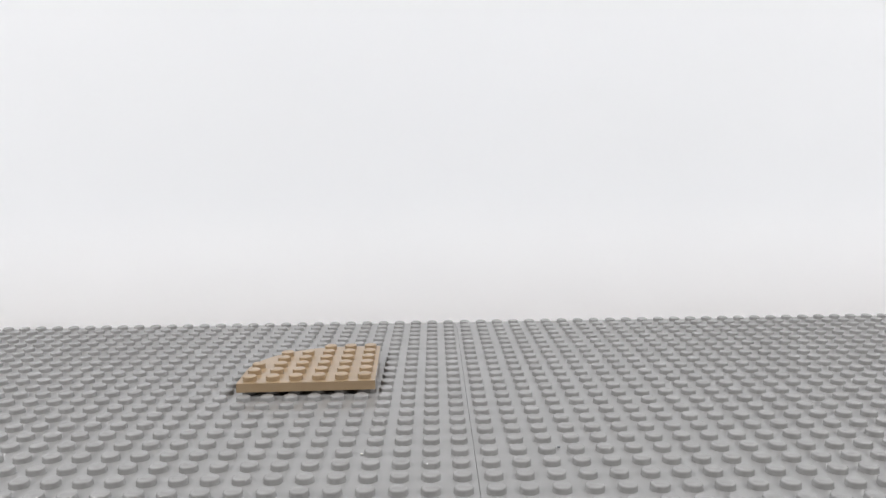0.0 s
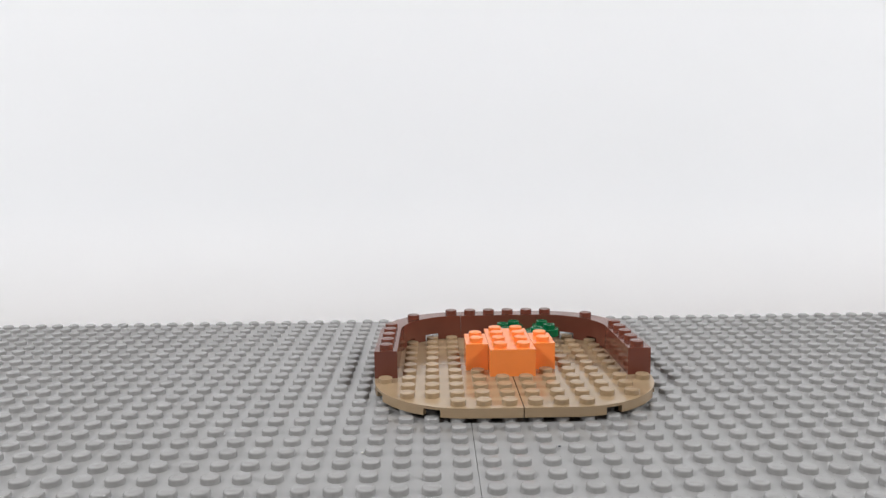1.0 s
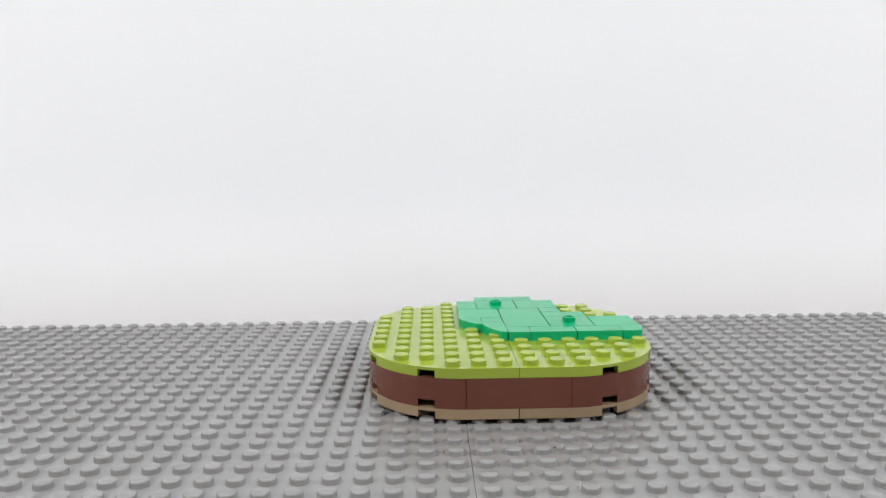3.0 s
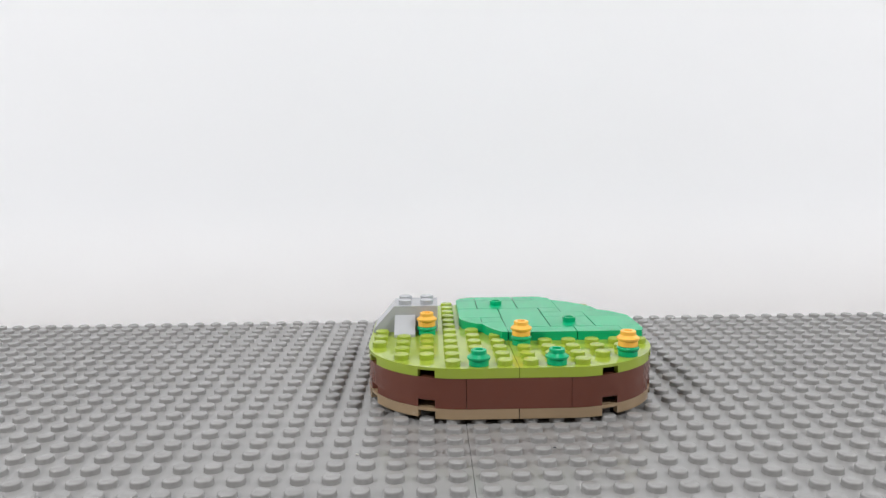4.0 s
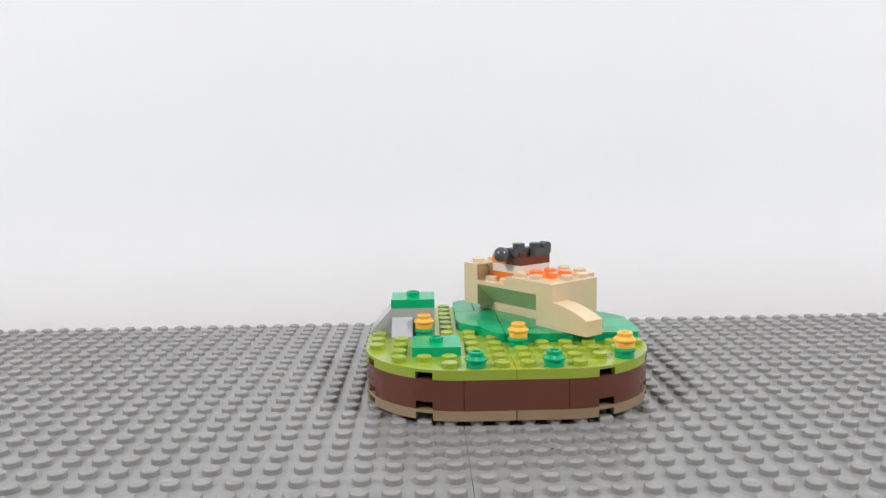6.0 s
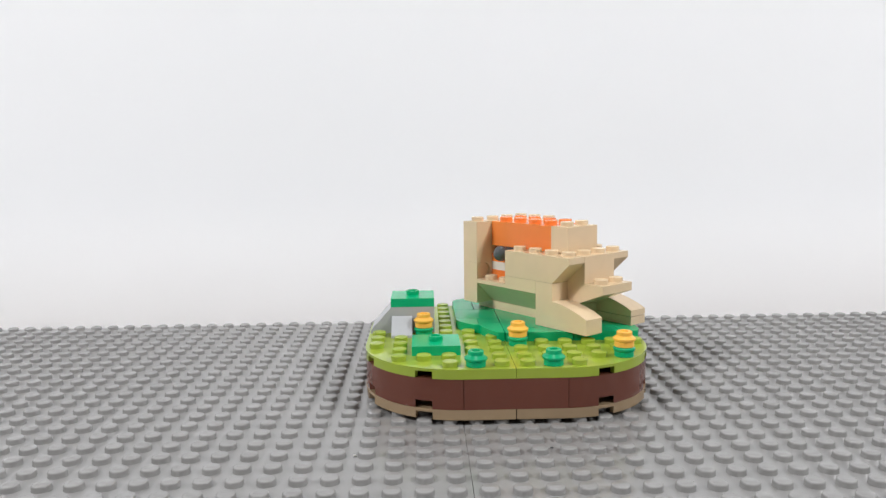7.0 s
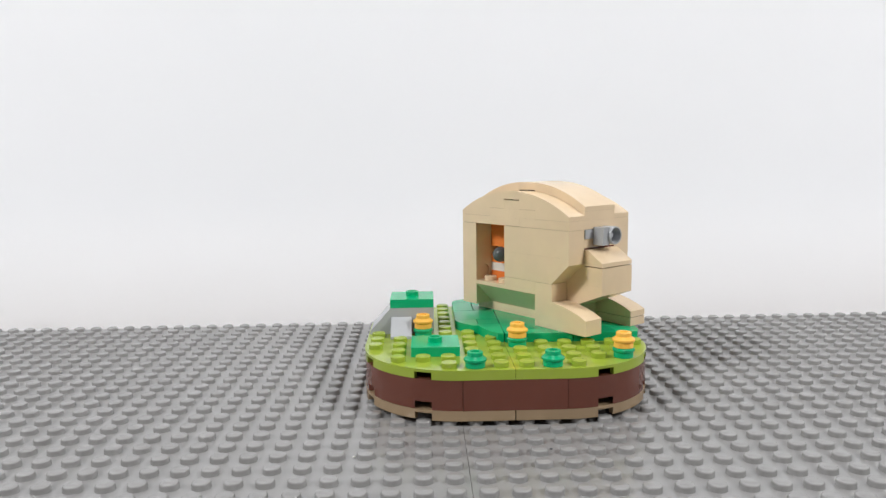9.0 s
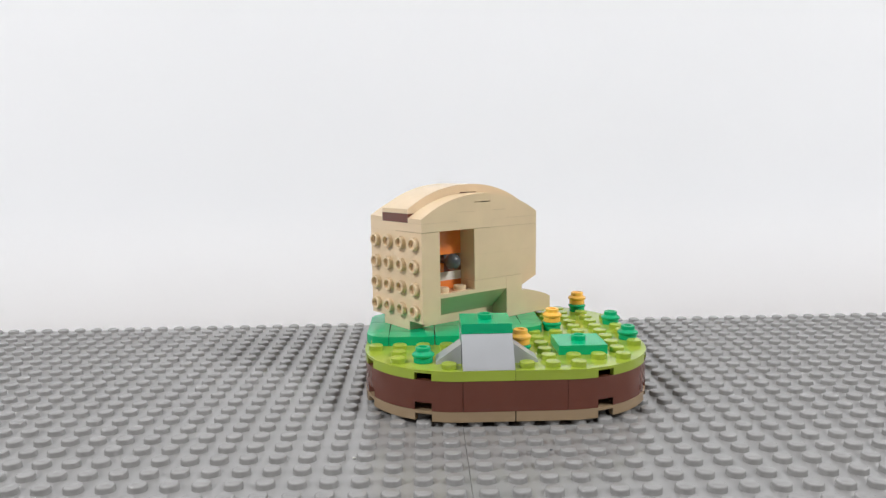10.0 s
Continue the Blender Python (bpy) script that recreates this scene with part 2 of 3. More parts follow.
def dust():
    """Two flecks of dust on the plate."""
    for x, y, r, mat, label in ((-0.0312, -0.1624, 0.0004, WHITE, "tiny white fleck of dust on the plate"), (0.0237, -0.1600, 0.00036, SLATE, "tiny dark crumb lying on the plate")):
        bm = bmesh.new()
        bmesh.ops.create_icosphere(bm, subdivisions=1, radius=r)
        for v in bm.verts:
            v.co = (v.co.x * 1.4 + x, v.co.y + y, v.co.z * 0.6 + r * 0.6)
        tagged(new("dust_fleck", mesh_of("dust_fleck", bm, mat)), label, "dust", "dust on the plate")


dust()

# ---- the model: bricks that come one by one ----
# Each thing is built in the model's own space: x right, y back, z up from the stud tops, middle at 0.
ARRIVE = []  # (part, seconds)
THINGS = []  # top-level things that turn with the model
Z1 = PLATE                    # top of the tan plates
Z2 = PLATE + 3 * PLATE        # top of the brown wall
Z3 = Z2 + PLATE               # top of the lime plates
Z4 = Z3 + PLATE               # top of the green tiles


def piece(name, bm, mat, parent, seconds, label=""):
    ob = part(name, bm, mat, parent, label)
    ARRIVE.append((ob, seconds))
    return ob


def model_thing(name, label, category, group=""):
    ob = thing(name, label, category, group)
    THINGS.append(ob)
    return ob


def turn(points, sx, sy):
    """Mirrors an outline of the right back quarter into another quarter, in metres."""
    out = [(x * STUD * sx, y * STUD * sy) for x, y in points]
    return out if sx * sy > 0 else out[::-1]


SLOT = (1.2, 1.85)  # studs from the corner's middle: the straight slots through the wall
CUTS = ((17.4, 27.6), (62.4, 72.6))  # degrees of the shallow cuts in the rounded edge


def sector(r, a0, a1, n):
    return [(2 + r * math.cos(radians(a0 + (a1 - a0) * k / n)), 2 + r * math.sin(radians(a0 + (a1 - a0) * k / n))) for k in range(n + 1)]


def stretches():
    """The parts of the rounded edge between the cuts."""
    return ((0.0, CUTS[0][0]), (CUTS[0][1], CUTS[1][0]), (CUTS[1][1], 90.0))


def quarter_plate_bm(sx, sy, z0, z1, g=0.008):
    """A six by six plate with one rounded corner, hollow below, with two cuts in its skirt."""
    rim = 0.22
    bm = bmesh.new()
    mid = z0 + (z1 - z0) * 0.72
    prism(bm, turn([(g, g), (5.99, g)] + sector(3.99, 0, 90, 24) + [(g, 5.99)], sx, sy), mid, z1)
    soften(bm, 0.00014)
    low = z0 + GAP
    prism(bm, turn([(g, g), (5.99, g), (5.99, g + rim), (g, g + rim)], sx, sy), low, mid)
    prism(bm, turn([(g, g + rim), (g + rim, g + rim), (g + rim, 5.99), (g, 5.99)], sx, sy), low, mid)
    prism(bm, turn([(5.99 - rim, g + rim), (5.99, g + rim), (5.99, 2), (5.99 - rim, 2)], sx, sy), low, mid)
    prism(bm, turn([(g + rim, 5.99 - rim), (2, 5.99 - rim), (2, 5.99), (g + rim, 5.99)], sx, sy), low, mid)
    for a0, a1 in stretches():
        prism(bm, turn(sector(3.99, a0, a1, 8) + sector(3.99 - rim, a1, a0, 8), sx, sy), low, mid)
    for i in range(6):
        for j in range(6):
            u, v = i + 0.5, j + 0.5
            if u > 2 and v > 2 and math.hypot(u - 2, v - 2) + 0.3 > 4:
                continue
            stud(bm, u * STUD * sx, v * STUD * sy, z1)
    return bm


def round_wall_bm(sx, sy, z0, z1):
    """A quarter-round wall brick, one stud thick, cut through twice at its foot."""
    bm = bmesh.new()
    mid = z0 + 0.0026
    trim = lambda pts: [(max(x, 2.008), max(y, 2.008)) for x, y in pts]
    prism(bm, turn(trim(sector(3.97, 0, 90, 24) + sector(3.02, 90, 0, 18)), sx, sy), mid, z1)
    soften(bm, 0.00014)
    limits = []
    for r in (3.97, 3.02):
        low, high = [math.degrees(math.asin(q / r)) for q in SLOT]
        limits.append((0.0, low, high, 90 - high, 90 - low, 90.0))
    for i in (0, 2, 4):
        prism(bm, turn(trim(sector(3.97, limits[0][i], limits[0][i + 1], 8) + sector(3.02, limits[1][i + 1], limits[1][i], 8)), sx, sy), z0 + GAP, mid)
    for u, v in ((2.5, 5.5), (5.5, 2.5), (4.475, 4.475)):
        stud(bm, u * STUD * sx, v * STUD * sy, z1)
    return bm


def leaf_bm(z0, z1):
    """A flat leaf plate: five lobes round a rib, with hollow studs."""
    k = STUD
    bm = bmesh.new()
    lobes = [(0.22, 2.9, 0.5), (1.72, 2.9, 0.5), (2.45, 3.6, 0.5), (0.12, 4.0, 0.5), (0.72, 4.45, 0.5), (2.2, 4.45, 0.5)]
    for u, v, r in lobes:
        lathe(bm, [(r * k - 0.0002, z0), (r * k, z0 + 0.0002), (r * k, z1 - 0.0002), (r * k - 0.0002, z1), (0, z1)], 18, Matrix.Translation((u * k, v * k, 0)), True)
        stud(bm, u * k, v * k, z1, True)
    hub = Vector((1.0, 3.15))
    for u, v, r in lobes:
        way = (Vector((u, v)) - hub).normalized()
        side = Vector((-way.y, way.x)) * 0.2
        tip = Vector((u, v)) - way * 0.25
        root = hub - way * 0.2
        prism(bm, [tuple(q * k) for q in (root - side, tip - side, tip + side, root + side)], z0 + 0.0003, z1 - 0.0003 - 0.00002 * len(bm.verts) / 100)
    prism(bm, [(0.22 * k, 2.5 * k), (1.72 * k, 2.5 * k), (1.72 * k, 3.05 * k), (0.22 * k, 3.05 * k)], z0 + 0.0002, z1 - 0.0006)
    return bm


def island():
    ob = model_thing("island_base", "rounded square base of tan, brown and lime plastic bricks", "toy base")
    names = {(-1, 1): 0.0, (1, 1): 0.25, (-1, -1): 0.65, (1, -1): 0.65}
    for (sx, sy), t in names.items():
        piece("tan_plate", quarter_plate_bm(sx, sy, 0, Z1, 0.02), DARK_TAN, ob, t, "dark tan round-cornered plate")
    for (u0, u1, v0, v1), t in (((-2, 2, 5, 6), 0.25), ((-6, -5, -2, 2), 0.35), ((5, 6, -2, 2), 0.55), ((-2, 2, -6, -5), 1.15)):
        piece("brown_brick", brick_bm(u0, u1, v0, v1, Z1, Z2), BROWN, ob, t, "reddish brown one by four brick")
    for (sx, sy), t in {(-1, 1): 0.45, (1, 1): 0.55, (-1, -1): 1.15, (1, -1): 1.25}.items():
        piece("brown_corner_brick", round_wall_bm(sx, sy, Z1, Z2), BROWN, ob, t, "reddish brown quarter-round wall brick")
    piece("tan_joining_tile", brick_bm(-1, 1, 2, 4, Z1, Z1 + PLATE, ()), DARK_TAN, ob, 0.25, "dark tan tile that joins the plates")
    piece("leaf_plate", leaf_bm(Z1 + PLATE + 0.0001, Z1 + 2 * PLATE), DARK_GREEN, ob, 0.75, "dark green leaf plate with hollow studs")
    piece("orange_brick", brick_bm(-1, 1, -2, 2, Z1, Z2), ORANGE, ob, 0.85, "bright orange brick")
    piece("orange_brick", brick_bm(-2, -1, -1, 1, Z1, Z2), ORANGE, ob, 0.85, "bright orange brick")
    piece("orange_brick", brick_bm(1, 2, -1, 1, Z1, Z2), ORANGE, ob, 0.95, "bright orange brick")
    bm = brick_bm(-0.5, 0.5, -3, -2, Z1, Z1 + 2 * PLATE)
    piece("orange_brick", bm, ORANGE, ob, 1.05, "bright orange low brick")
    for (sx, sy), t in {(-1, 1): 1.35, (1, 1): 1.35, (-1, -1): 1.45, (1, -1): 1.55}.items():
        piece("lime_plate", quarter_plate_bm(sx, sy, Z2, Z3), LIME, ob, t, "lime green round-cornered plate")
    return ob


def tile_bm(u0, u1, v0, v1, studs=()):
    e = 0.014
    return brick_bm(u0 + e, u1 - e, v0 + e, v1 - e, Z3, Z4, studs, True)


def green_patch():
    ob = model_thing("green_hill_patch", "smooth green patch of plastic tiles on the lime plates", "toy lawn")
    tiles = [
        ((-1, 1, 3, 5), 1.55, [(0, 4)]), ((1, 3, 3, 5), 1.65, ()), ((2, 4, 1, 2), 1.65, ()), ((2, 3, 2, 3), 1.65, ()),
        ((0, 2, -1, 3), 1.75, ()), ((-2, 0, 1, 3), 1.85, ()), ((2, 4, -1, 1), 1.95, [(3, 0)]),
        ((4, 6, -1, 1), 2.05, ()), ((1, 2, 5, 6), 2.05, ()), ((-1, 1, 5, 6), 2.15, ()), ((-2, -1, 3, 5), 2.25, ()),
        ((-1, 0, 0, 1), 2.25, ()), ((1, 3, -2, -1), 2.35, ()), ((3, 5, -2, -1), 2.35, ()),
    ]
    for (u0, u1, v0, v1), t, studs in tiles:
        piece("green_tile", tile_bm(u0, u1, v0, v1, studs), GREEN, ob, t)
    corners = [
        ([(-2, 1), (-1.0, 1), (-1.0, 0), (-0.95, -0.35), (-1.25, -0.28), (-1.6, 0.1), (-1.88, 0.5)], 2.8),
        ([(-1, 0), (0, 0), (0, -1), (0, -1.9), (-0.25, -1.85), (-0.55, -1.45), (-0.85, -0.8), (-0.97, -0.4)], 2.85),
        ([(0, -1), (1, -1), (1, -2), (0.6, -2), (0.05, -1.95)], 2.95),
        ([(5, -1), (5.95, -1), (5.95, -1.6), (5.8, -1.95), (5, -1.98)], 3.0),
        ([(-2, 5), (-1, 5), (-1, 6), (-1.35, 5.92), (-1.75, 5.7), (-1.95, 5.35)], 3.05),
        ([(2, 5), (3, 5), (2.9, 5.5), (2.5, 5.88), (2, 6)], 3.1),
        ([(3, 5), (3, 2), (4, 2), (4.85, 2.5), (4.7, 3.1), (4.3, 3.8), (3.7, 4.5)], 3.15),
        ([(4, 1), (6, 1), (5.85, 1.35), (5.4, 2.0), (4.87, 2.47), (4, 1.98)], 3.25),
    ]
    for pts, t in corners:
        bm = bmesh.new()
        pts = [(x * STUD, y * STUD) for x, y in pts]
        if sum(a[0] * b[1] - b[0] * a[1] for a, b in zip(pts, pts[1:] + pts[:1])) < 0:
            pts = pts[::-1]
        prism(bm, pts, Z3 + GAP, Z4)
        soften(bm, 0.0001)
        piece("green_edge_tile", bm, GREEN, ob, t, "green tile with a rounded edge")
    return ob


def sprout_bm(base, top_r):
    """A one-stud plant: a scalloped collar with a hollow stud on top."""
    bm = bmesh.new()
    lathe(bm, [(0.0031, GAP), (0.0031, 0.0015), (0.0030, 0.0017), (top_r - 0.0004, 0.0020), (top_r - 0.0003, 0.0022), (top_r - 0.0003, 0.0027), (0.0027, 0.0034), (0.00245, 0.0036), (0.00245, 0.0047), (0.00225, 0.0049), (0.0014, 0.0049), (0.0013, 0.0043), (0, 0.0043)], 24, Matrix.Translation(base), True)
    return bm


def plants():
    def bush(u, v, t):
        ob = model_thing("plant_stem", "small round green stud plant on lime plate", "toy plant", "round plants on the base")
        base = Vector((u * STUD, v * STUD, Z3))
        piece("leaves", sprout_bm(base, 0.0039), GREEN, ob, t)
        return ob

    def flower(u, v, t0, t1):
        ob = model_thing("flower", "round amber stud flower on a green stem plate", "toy flower", "amber flowers on the base")
        base = Vector((u * STUD, v * STUD, Z3))
        piece("stem", sprout_bm(base, 0.0038), GREEN, ob, t0, "round green stem plate")
        bm = sprout_bm(base + Vector((0, 0, PLATE)), 0.0039)
        piece("blossom", bm, AMBER, ob, t1, "amber round blossom")
        return ob

    bush(-1.5, -5.5, 3.5)
    bush(1.5, -5.5, 3.55)
    bush(-4.5, 3.5, 3.45)
    flower(0.5, -2.5, 3.65, 3.85)
    flower(4.5, -4.5, 3.6, 3.85)
    flower(-3.5, -0.5, 3.7, 3.95)


def hedge():
    ob = model_thing("hedge_block", "flat green jumper plate clipped on the lime plate", "toy hedge")
    piece("plate", brick_bm(-4, -2, -4, -2, Z3, Z4, [(-3, -3)], True), GREEN, ob, 4.05)


def rock():
    ob = model_thing("rock", "grey sloped brick rock with a green cap plate", "toy rock")
    top = Z3 + 3 * PLATE
    k = STUD
    bm = bmesh.new()
    profile(bm, [(-5.95 * k, Z3 + GAP), (-3.01 * k, Z3 + GAP), (-3.01 * k, top), (-4.98 * k, top), (-5.9 * k, Z3 + 0.0014)], 0.01 * k, 1.99 * k)
    soften(bm)
    for u in (-4.5, -3.5):
        for v in (0.5, 1.5):
            stud(bm, u * k, v * k, top)
    piece("slope_brick", bm, STONE, ob, 3.4, "light grey sloped brick")
    for v0, v1, t in ((-1, 0, 3.5), (2, 3, 3.45)):
        bm = bmesh.new()
        near, far = (v0, v1) if v0 < 0 else (v1, v0)
        inward = 1 if v0 < 0 else -1
        lowz = Z3 + 0.0010
        pts = [(near * k, Z3 + GAP), (far * k - 0.0001 * inward, Z3 + GAP), (far * k - 0.0001 * inward, Z3 + 2 * PLATE), (near * k, lowz)]
        a = [bm.verts.new((-4.95 * k, y, z)) for y, z in pts]
        b = [bm.verts.new((-4.02 * k, y, z)) for y, z in pts]
        bm.faces.new(a)
        bm.faces.new(b[::-1])
        for i in range(4):
            bm.faces.new((a[i], a[(i + 1) % 4], b[(i + 1) % 4], b[i]))
        soften(bm)
        piece("side_slope", bm, STONE, ob, t, "small light grey slope")
    bm = brick_bm(-5, -3, 0, 2, top, top + PLATE, [(-4, 1)], True)
    piece("cap_plate", bm, GREEN, ob, 4.05, "green jumper plate")


# ---- the animal, in its own space: s forward, w to its left, h up ----
def figure():
    global GAP, EDGE
    ob = model_thing("brick_animal", "tan brick-built animal with grey nose and rounded back", "toy animal")
    figure.seat = pose(0.15 * STUD, 4.7 * STUD, Z4 + PLATE, 0, 0, -53.13)
    k = STUD

    def b(name, s0, s1, w0, w1, h0, h1, mat, t, studs="all", label=""):
        return piece(name, brick_bm(s0, s1, w0, w1, h0 / 1000, h1 / 1000, studs), mat, ob, t, label)

    def p(name, pts, w0, w1, mat, t, studs=(), h=0, label=""):
        bm = bmesh.new()
        profile(bm, [(s * k, z / 1000) for s, z in pts], w0 * k + GAP, w1 * k - GAP)
        soften(bm)
        for s, w in studs:
            stud(bm, s * k, w * k, h / 1000)
        return piece(name, bm, mat, ob, t, label)

    def socket_face(bm, s0, s1, w0, w1, h0, h1, w, h, r):
        """The block's inner face with a round socket sunk in it, from s0 to s1."""
        corner = [math.atan2(z - h, y - w) % (2 * math.pi) for y in (w0, w1) for z in (h0, h1)]
        angles = sorted(corner + [2 * math.pi * i / 28 + 0.01 for i in range(28)])
        rows = []
        for a in angles:
            c, q = math.cos(a), math.sin(a)
            reach = min(((w1 if c > 0 else w0) - w) / c, ((h1 if q > 0 else h0) - h) / q)
            rows.append([bm.verts.new(v) for v in ((s0, w + reach * c, h + reach * q), (s1, w + reach * c, h + reach * q), (s1, w + r * c, h + r * q), (s0, w + r * c, h + r * q))])
        for a, c in zip(rows, rows[1:] + rows[:1]):
            for i in range(3):
                bm.faces.new((a[i], c[i], c[i + 1], a[i + 1]))

    b("belly_plate", 0, 6, -1, 1, -3.2, 0, TAN, 5.05)
    # rear wall: four blocks with hollow studs on the back
    for w0, h0, t in ((-2, 0, 5.05), (0, 0, 5.15), (-2, 16, 6.85), (0, 16, 6.7)):
        socket = h0 == 0 and w0 < 0
        bm = brick_bm(0, 0.86 if socket else 1, w0, w0 + 2, h0 / 1000, (h0 + 16) / 1000, [(0.5, w0 + 0.5), (0.5, w0 + 1.5)])
        back = Matrix.Rotation(radians(-90), 4, "Y")
        for i in (0.5, 1.5):
            for j in (4, 12):
                m = Matrix.Translation((GAP, (w0 + i) * k, (h0 + j) / 1000)) @ back
                stud(bm, 0, 0, 0, True, 18, m)
        if socket:
            socket_face(bm, 0.86 * k, k, w0 * k + GAP, -GAP, GAP, 0.016, (w0 + 0.52) * k, 0.0127, 0.0029)
        piece("studded_block", bm, TAN, ob, t, "tan block with hollow studs on its back")

    # sides that taper in below
    def taper(s0, s1, side, t):
        bm = bmesh.new()
        pts = [(-1, 0.06), (-1, 9.6), (-2, 9.6), (-2, 8.2)]
        a = [bm.verts.new((s0 * k + GAP, y * k * side, z / 1000)) for y, z in pts]
        c = [bm.verts.new((s1 * k - GAP, y * k * side, z / 1000)) for y, z in pts]
        bm.faces.new(a)
        bm.faces.new(c[::-1])
        for i in range(4):
            bm.faces.new((a[i], a[(i + 1) % 4], c[(i + 1) % 4], c[i]))
        soften(bm)
        for i in range(s1 - s0):
            stud(bm, (s0 + i + 0.5) * k, -1.5 * k * -side * -1, 0.0096)
        piece("tapered_side", bm, TAN, ob, t, "tan inverted slope brick")

    taper(1, 3, 1, 5.15)
    taper(3, 5, 1, 5.25)
    taper(1, 3, -1, 5.15)
    taper(3, 5, -1, 5.15)
    b("core_brick", 1, 3, -1, 1, 0, 9.6, ORANGE, 5.35)
    b("core_plate", 3, 5, -1, 1, 0, 3.2, TAN, 5.25)
    b("core_brick", 3, 5, -1, 1, 3.2, 12.8, ORANGE, 5.35)
    b("core_plate", 1, 3, -1, 1, 9.6, 12.8, ORANGE, 5.35)
    b("core_plate", 1, 3, -1, 1, 12.8, 16, WHITE, 5.55)
    b("core_plate", 1, 2, -1, 1, 16, 19.2, ORANGE, 5.55)
    b("core_plate", 2, 3, -1, 1, 16, 19.2, BROWN, 5.65)
    piece("core_clip", brick_bm(2, 2.62, -1, 0, 0.0192, 0.0224, [(2.31, -0.45)]), SLATE, ob, 5.65, "dark grey narrow plate")
    bm = brick_bm(2, 3, 0, 1, 0.0192, 0.0222, [(2.5, 0.5)])
    lathe(bm, [(0, -0.0018), (0.0019, -0.0018), (0.0019, 0.0018), (0, 0.0018)], 16, Matrix.Translation((2.72 * k, 0.93 * k, 0.0224)) @ Matrix.Rotation(radians(90), 4, "Y"))
    piece("core_clip", bm, SLATE, ob, 5.65, "dark grey plate with a clip")
    # the ball joint seen through the opening
    ball = [(0.0, -0.0030)] + [(0.0030 * math.sin(a), -0.0030 * math.cos(a)) for a in [math.pi * i / 14 for i in range(1, 14)]] + [(0, 0.0030)]
    bm = bmesh.new()
    turned = Matrix.Translation((2.15 * k, 0, 0.0202)) @ Matrix.Rotation(radians(90), 4, "X")
    lathe(bm, [(0, -0.0107), (0.0014, -0.0107), (0.0014, 0.0107), (0, 0.0107)], 12, turned)
    bar = piece("ball_bar", bm, SLATE, ob, 5.75, "dark grey bar with a ball at each end")
    for side in (-1, 1):
        bm = bmesh.new()
        lathe(bm, ball, 24, Matrix.Translation((2.15 * k, side * 1.46 * k, 0.0202)))
        part("ball", bm, SLATE, bar)
    # flanks
    for w0, t, t_plate in ((-2, 5.8, 5.35), (1, 6.0, 5.55)):
        b("side_plate", 3, 5, w0, w0 + 1, 9.6, 12.8, TAN, t_plate)
        p("side_brick", [(3.01, 12.86), (6.01, 12.86), (6.99, 20.2), (6.99, 22.4), (3.01, 22.4)], w0, w0 + 1, TAN, t + 0.3, [(3.5 + i, w0 + 0.5) for i in range(4)], 22.4)
        sole = -3.14 if w0 < 0 else 0.06
        p("leg", [(5.01, sole), (7.98, sole), (7.98, 2.2), (7.6, 3.6), (7.1, 4.9), (6.6, 5.9), (6.02, 6.5), (6.02, 12.74), (5.01, 12.74)], w0, w0 + 1, TAN, t + 0.1, label="tan leg with a curved foot")
        if w0 > 0:
            p("paw", [(5.01, -3.14), (7.98, -3.14), (7.98, -0.2), (5.01, -0.2)], w0, w0 + 1, TAN, t + 0.1)
    b("flank_top_brick", 3, 7, -2, -1, 22.4, 32, TAN, 7.45)
    b("flank_top_brick", 3, 7, 1, 2, 22.4, 32, TAN, 7.35)
    b("flank_rear_brick", 1, 3, 1, 2, 9.6, 19.2, TAN, 6.5)
    b("flank_rear_brick", 1, 3, 1, 2, 19.2, 32, TAN, 6.85)
    b("core_brick", 3, 5, -1, 1, 12.8, 22.4, TAN, 6.35)
    b("core_top_brick", 1, 5, -1, 1, 22.5, 32, ORANGE, 6.85, label="bright orange two by four brick")
    b("forehead_brick", 5, 6, -1, 1, 22.4, 32, TAN, 6.95)
    # muzzle
    b("neck_brick", 5, 6, -1, 1, 0.1, 12.8, TAN, 5.85)
    p("chin", [(6.008, 3.3), (7.99, 9.8), (7.99, 12.8), (6.008, 12.8)], -1, 1, TAN, 6.3, [(7.5, -0.5), (7.5, 0.5)], 12.8, "tan inverted slope chin")
    b("neck_brick", 5, 7, -1, 1, 12.8, 22.4, TAN, 6.4)
    b("muzzle_brick", 7, 8, -1, 1, 12.8, 19.2, TAN, 7.05)
    b("mouth_plate", 6, 7, -1, 1, 22.4, 25.5, BROWN, 7.15, label="reddish brown plate")
    p("muzzle_cap", [(7.008, 19.5), (7.99, 19.5), (7.99, 20.9), (7.2, 24.95), (7.008, 25.05)], -1, 1, TAN, 7.15, label="tan sloped muzzle cap")
    b("brow_plate", 6, 7, -1, 1, 25.6, 28.8, TAN, 7.25)
    nose = brick_bm(6, 7.06, -1, 1, 0.0288, 0.032, [(6.5, -0.5), (6.5, 0.5)])
    piece("nose_plate", nose, STONE, ob, 7.35, "light grey plate")
    bm = brick_bm(7.07, 7.62, -0.5, -0.08, 0.0266, 0.0328, ())
    nose = piece("nose", bm, STONE, ob, 7.35, "light grey nozzle nose")
    bm = bmesh.new()
    lathe(bm, [(0.0031, 0.0), (0.0032, 0.0050), (0.0031, 0.0053), (0.0027, 0.0053), (0.0025, 0.0016), (0.0010, 0.0014), (0.0009, 0.0034), (0, 0.0035)], 24, Matrix.Translation((7.08 * k, 0.2 * k, 0.0298)) @ Matrix.Rotation(radians(90), 4, "Y"))
    part("nozzle", bm, STONE, nose)
    # roof plates and the rounded back
    b("roof_plate", 0, 4, -2, 0, 32.12, 35.2, TAN, 7.55)
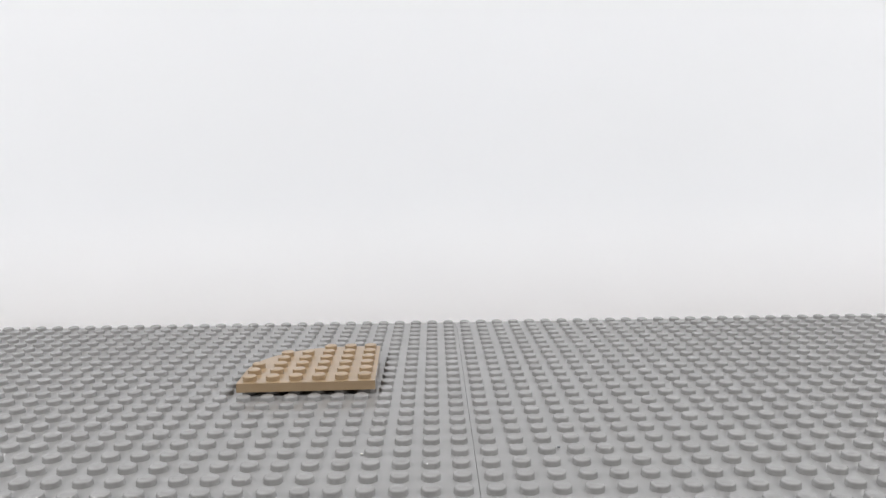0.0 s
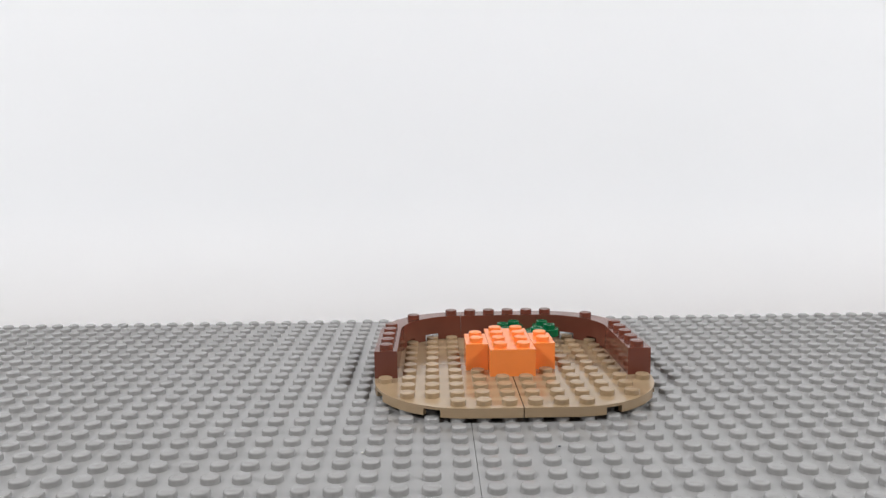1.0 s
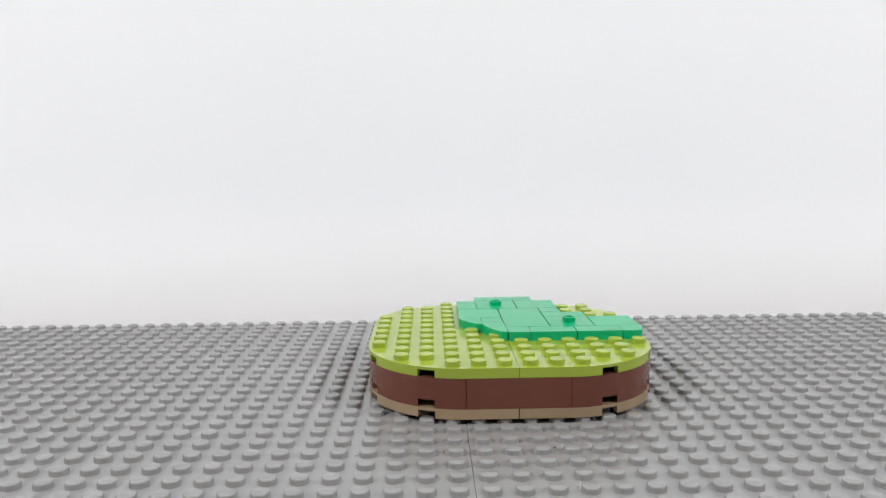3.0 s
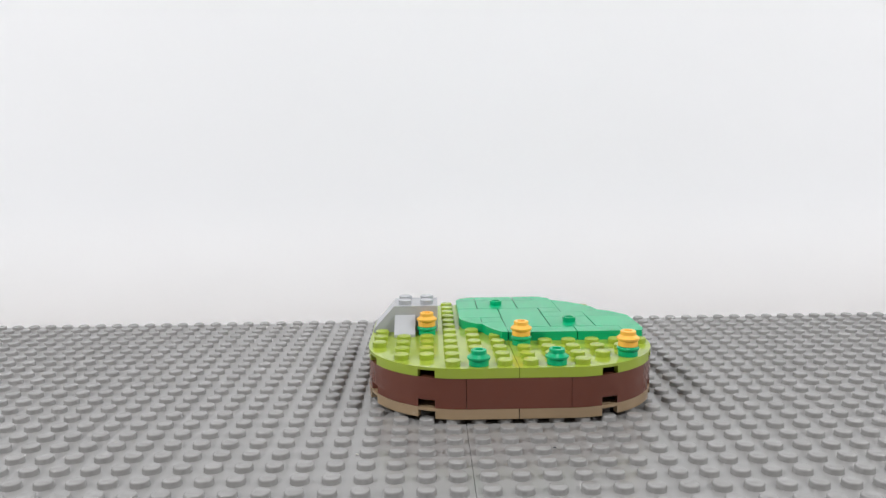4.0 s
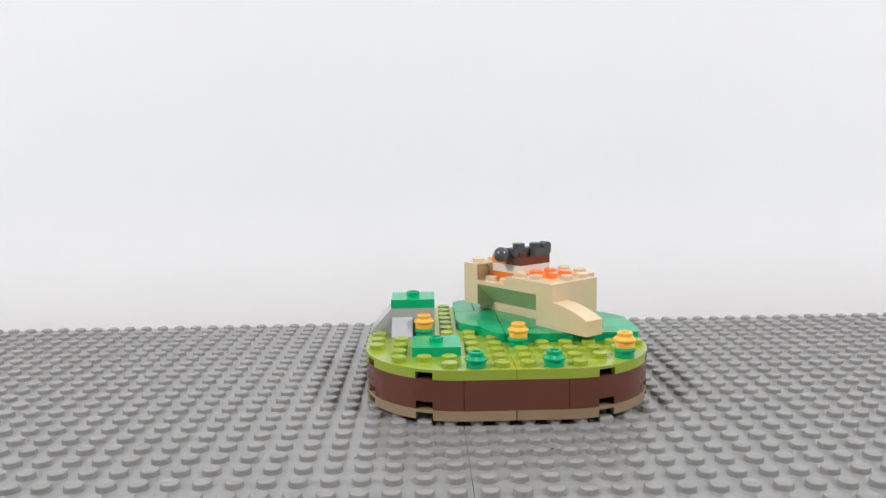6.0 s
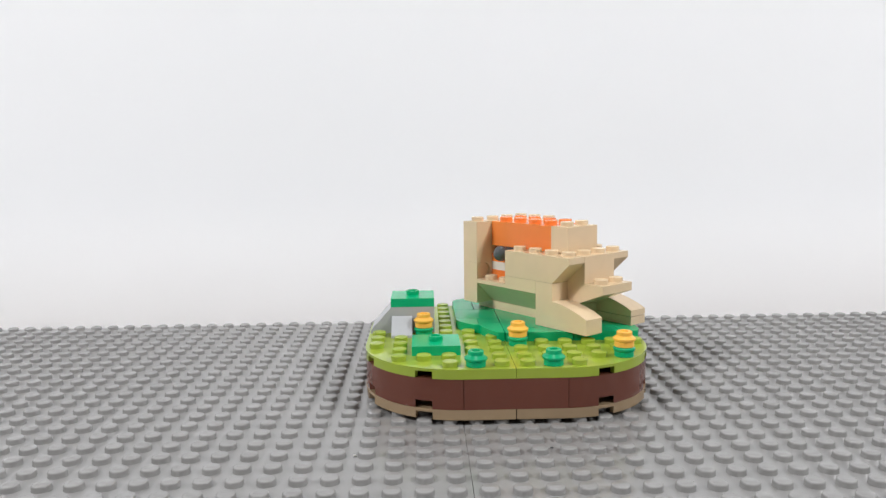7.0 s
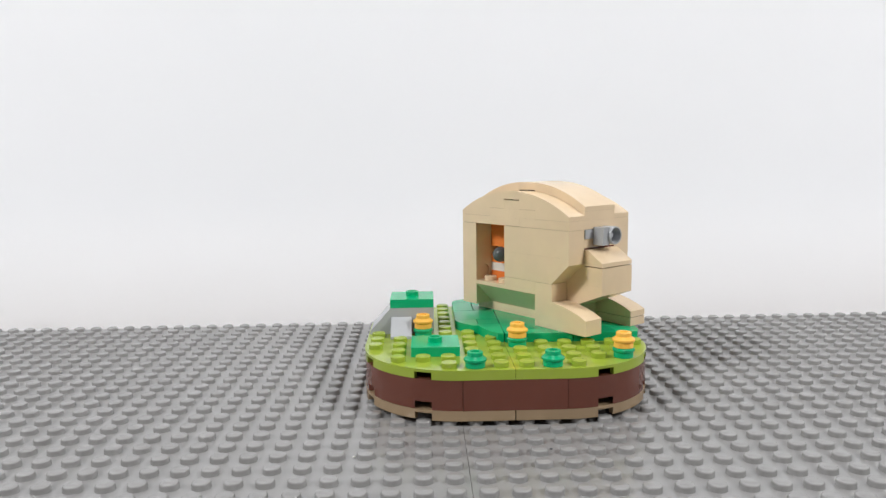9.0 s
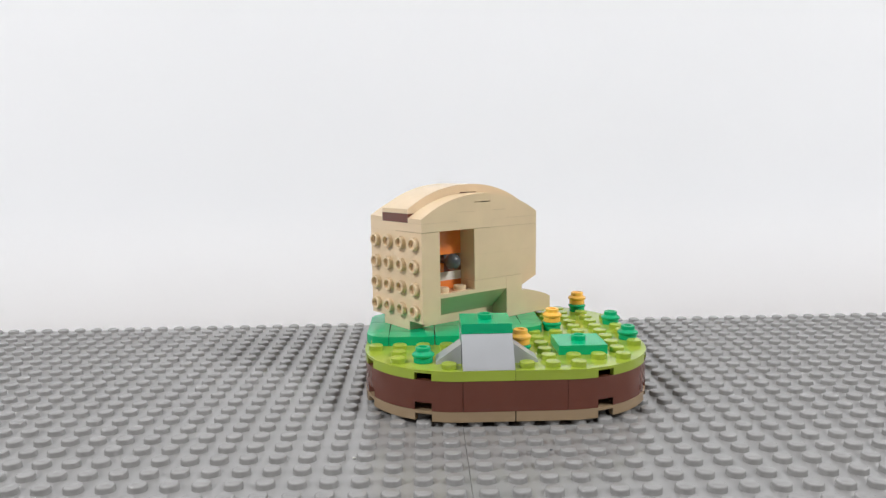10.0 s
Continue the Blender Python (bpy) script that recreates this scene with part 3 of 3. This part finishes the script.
    b("roof_plate", 4, 7, -2, 0, 32.06, 35.2, TAN, 7.55)
    b("roof_plate", 0, 4, 0, 2, 32, 35.2, TAN, 7.55)
    b("roof_plate", 4, 7, 0, 2, 32, 35.2, TAN, 7.55)
    b("roof_brown_plate", 0, 1, -1, 1, 35.2, 38.4, BROWN, 7.75, label="reddish brown plate")
    b("roof_step_plate", 1, 3, -1, 1, 35.2, 38.4, TAN, 7.85)
    b("roof_step_plate", 3, 6, -1, 1, 35.2, 38.4, TAN, 7.75)
    b("roof_step_plate", 6, 7, -1, 1, 35.2, 38.4, TAN, 7.85)
    GAP, EDGE = 0.000004, 0.00003  # the roof's joints hardly show
    for w0, t in ((-2, 7.85), (1, 7.85)):
        b("roof_step_plate", 2, 5, w0, w0 + 1, 35.2, 38.4, TAN, t)
        b("roof_step_plate", 3, 4, w0, w0 + 1, 38.4, 41.6, TAN, 8.1)
    b("roof_step_plate", 1, 2, -1, 1, 38.4, 41.6, TAN, 8.25)
    b("roof_brown_plate", 2, 3, -1, 1, 38.4, 41.6, BROWN, 7.95, label="reddish brown plate")
    b("roof_brown_plate", 3, 5, -1, 1, 38.4, 41.6, BROWN, 8.05, label="reddish brown plate")
    b("roof_brown_plate", 3, 4, -1, 1, 41.6, 44.8, BROWN, 8.25, label="reddish brown plate")

    def crest(s0, s1, top):
        """The rounded back's outline from s1 back to s0."""
        f = lambda q: top - 8.0 * abs((q - 3.5) / 3.5) ** 2.2
        return [(s1 + (s0 - s1) * i / 20, f(s1 + (s0 - s1) * i / 20)) for i in range(21)]

    def curve_set(w0, w1, low, rear_steps, t_rear, t_tile, t_front, label):
        """A curved slope behind, one in front and the tile between them, over stepped plates."""
        top = low + 9.6
        e = 0.0015
        p("back_curve", rear_steps + crest(e, 3 - e, top), w0, w1, TAN, t_rear, label=label)
        p("top_tile", [(3 + e, low + 6.7), (4 - e, low + 6.7)] + crest(3 + e, 4 - e, top), w0, w1, TAN, t_tile, label="tan smooth tile")
        p("back_curve", [(4 + e, low + 3.2), (5 + e, low + 3.2), (5 + e, low), (7 - e, low)] + crest(4 + e, 7 - e, top), w0, w1, TAN, t_front, label=label)

    e = 0.0015
    outer = [(e, 35.24), (2 - e, 35.24), (2 - e, 38.44), (3 - e, 38.44)]
    inner = [(e, 38.44), (1 - e, 38.44), (1 - e, 41.64), (3 - e, 41.64)]
    curve_set(1, 2, 35.24, outer, 8.15, 8.25, 8.65, "tan curved slope")
    curve_set(-2, -1, 35.24, outer, 8.25, 8.65, 8.85, "tan curved slope")
    curve_set(-1, 1, 38.44, inner, 8.45, 8.55, 8.75, "tan wide curved slope")
    return ob


island()
green_patch()
plants()
hedge()
rock()
GAP = 0.000015  # the animal is pressed tighter
EDGE = 0.00008
figure()


def motions():
    """The bricks wait on the table behind the camera and are set in place one after another; at the end the model is turned."""
    stand = Matrix.Translation((ORIGIN[0], ORIGIN[1], 0.0017))
    base_rows = [(0.0, 0), (9.6, 0), (9.7, 0), (9.8, 8), (9.9, 68), (10.0, 90)]
    seats = {}
    for ob in THINGS:
        seat = figure.seat if ob.name.startswith("brick_animal") else Matrix()
        seats[ob.name] = seat
        walk(ob, [(t, Matrix.Translation((0.0025 if t == 9.9 else 0, 0, 0)) @ stand @ pose(0, 0, 0, 0, 0, a) @ seat) for t, a in base_rows])
    for i, (ob, t) in enumerate(ARRIVE):
        if t <= 0:
            walk(ob, [(0.0, pose(-0.0475, -0.0164, 0, 0, 0, 1.8)), (0.1, pose(-0.0178, -0.0055, 0, 0, 0, 0.5)), (0.2, pose(-0.002, 0, 0)), (0.3, pose(0, 0, 0)), (10.0, pose(0, 0, 0))])
            continue
        low = min(c[2] for c in ob.bound_box)
        mid = Vector((sum(c[0] for c in ob.bound_box) / 8, sum(c[1] for c in ob.bound_box) / 8, low))
        spot = Matrix.Translation((-0.52 + 0.08 * (i % 14), -0.58 - 0.065 * (i // 14), TABLE - 0.001))
        seat = seats[ob.parent.name]
        wait = (stand @ seat).inverted() @ spot @ Matrix.Translation(-mid)
        f = round(t * 30)
        rows = [(0.0, wait), ((f - 2) / 30, wait), ((f - 1) / 30, wait), (f / 30, Matrix()), ((f + 1) / 30, Matrix()), (10.0, Matrix())]
        walk(ob, rows)


motions()
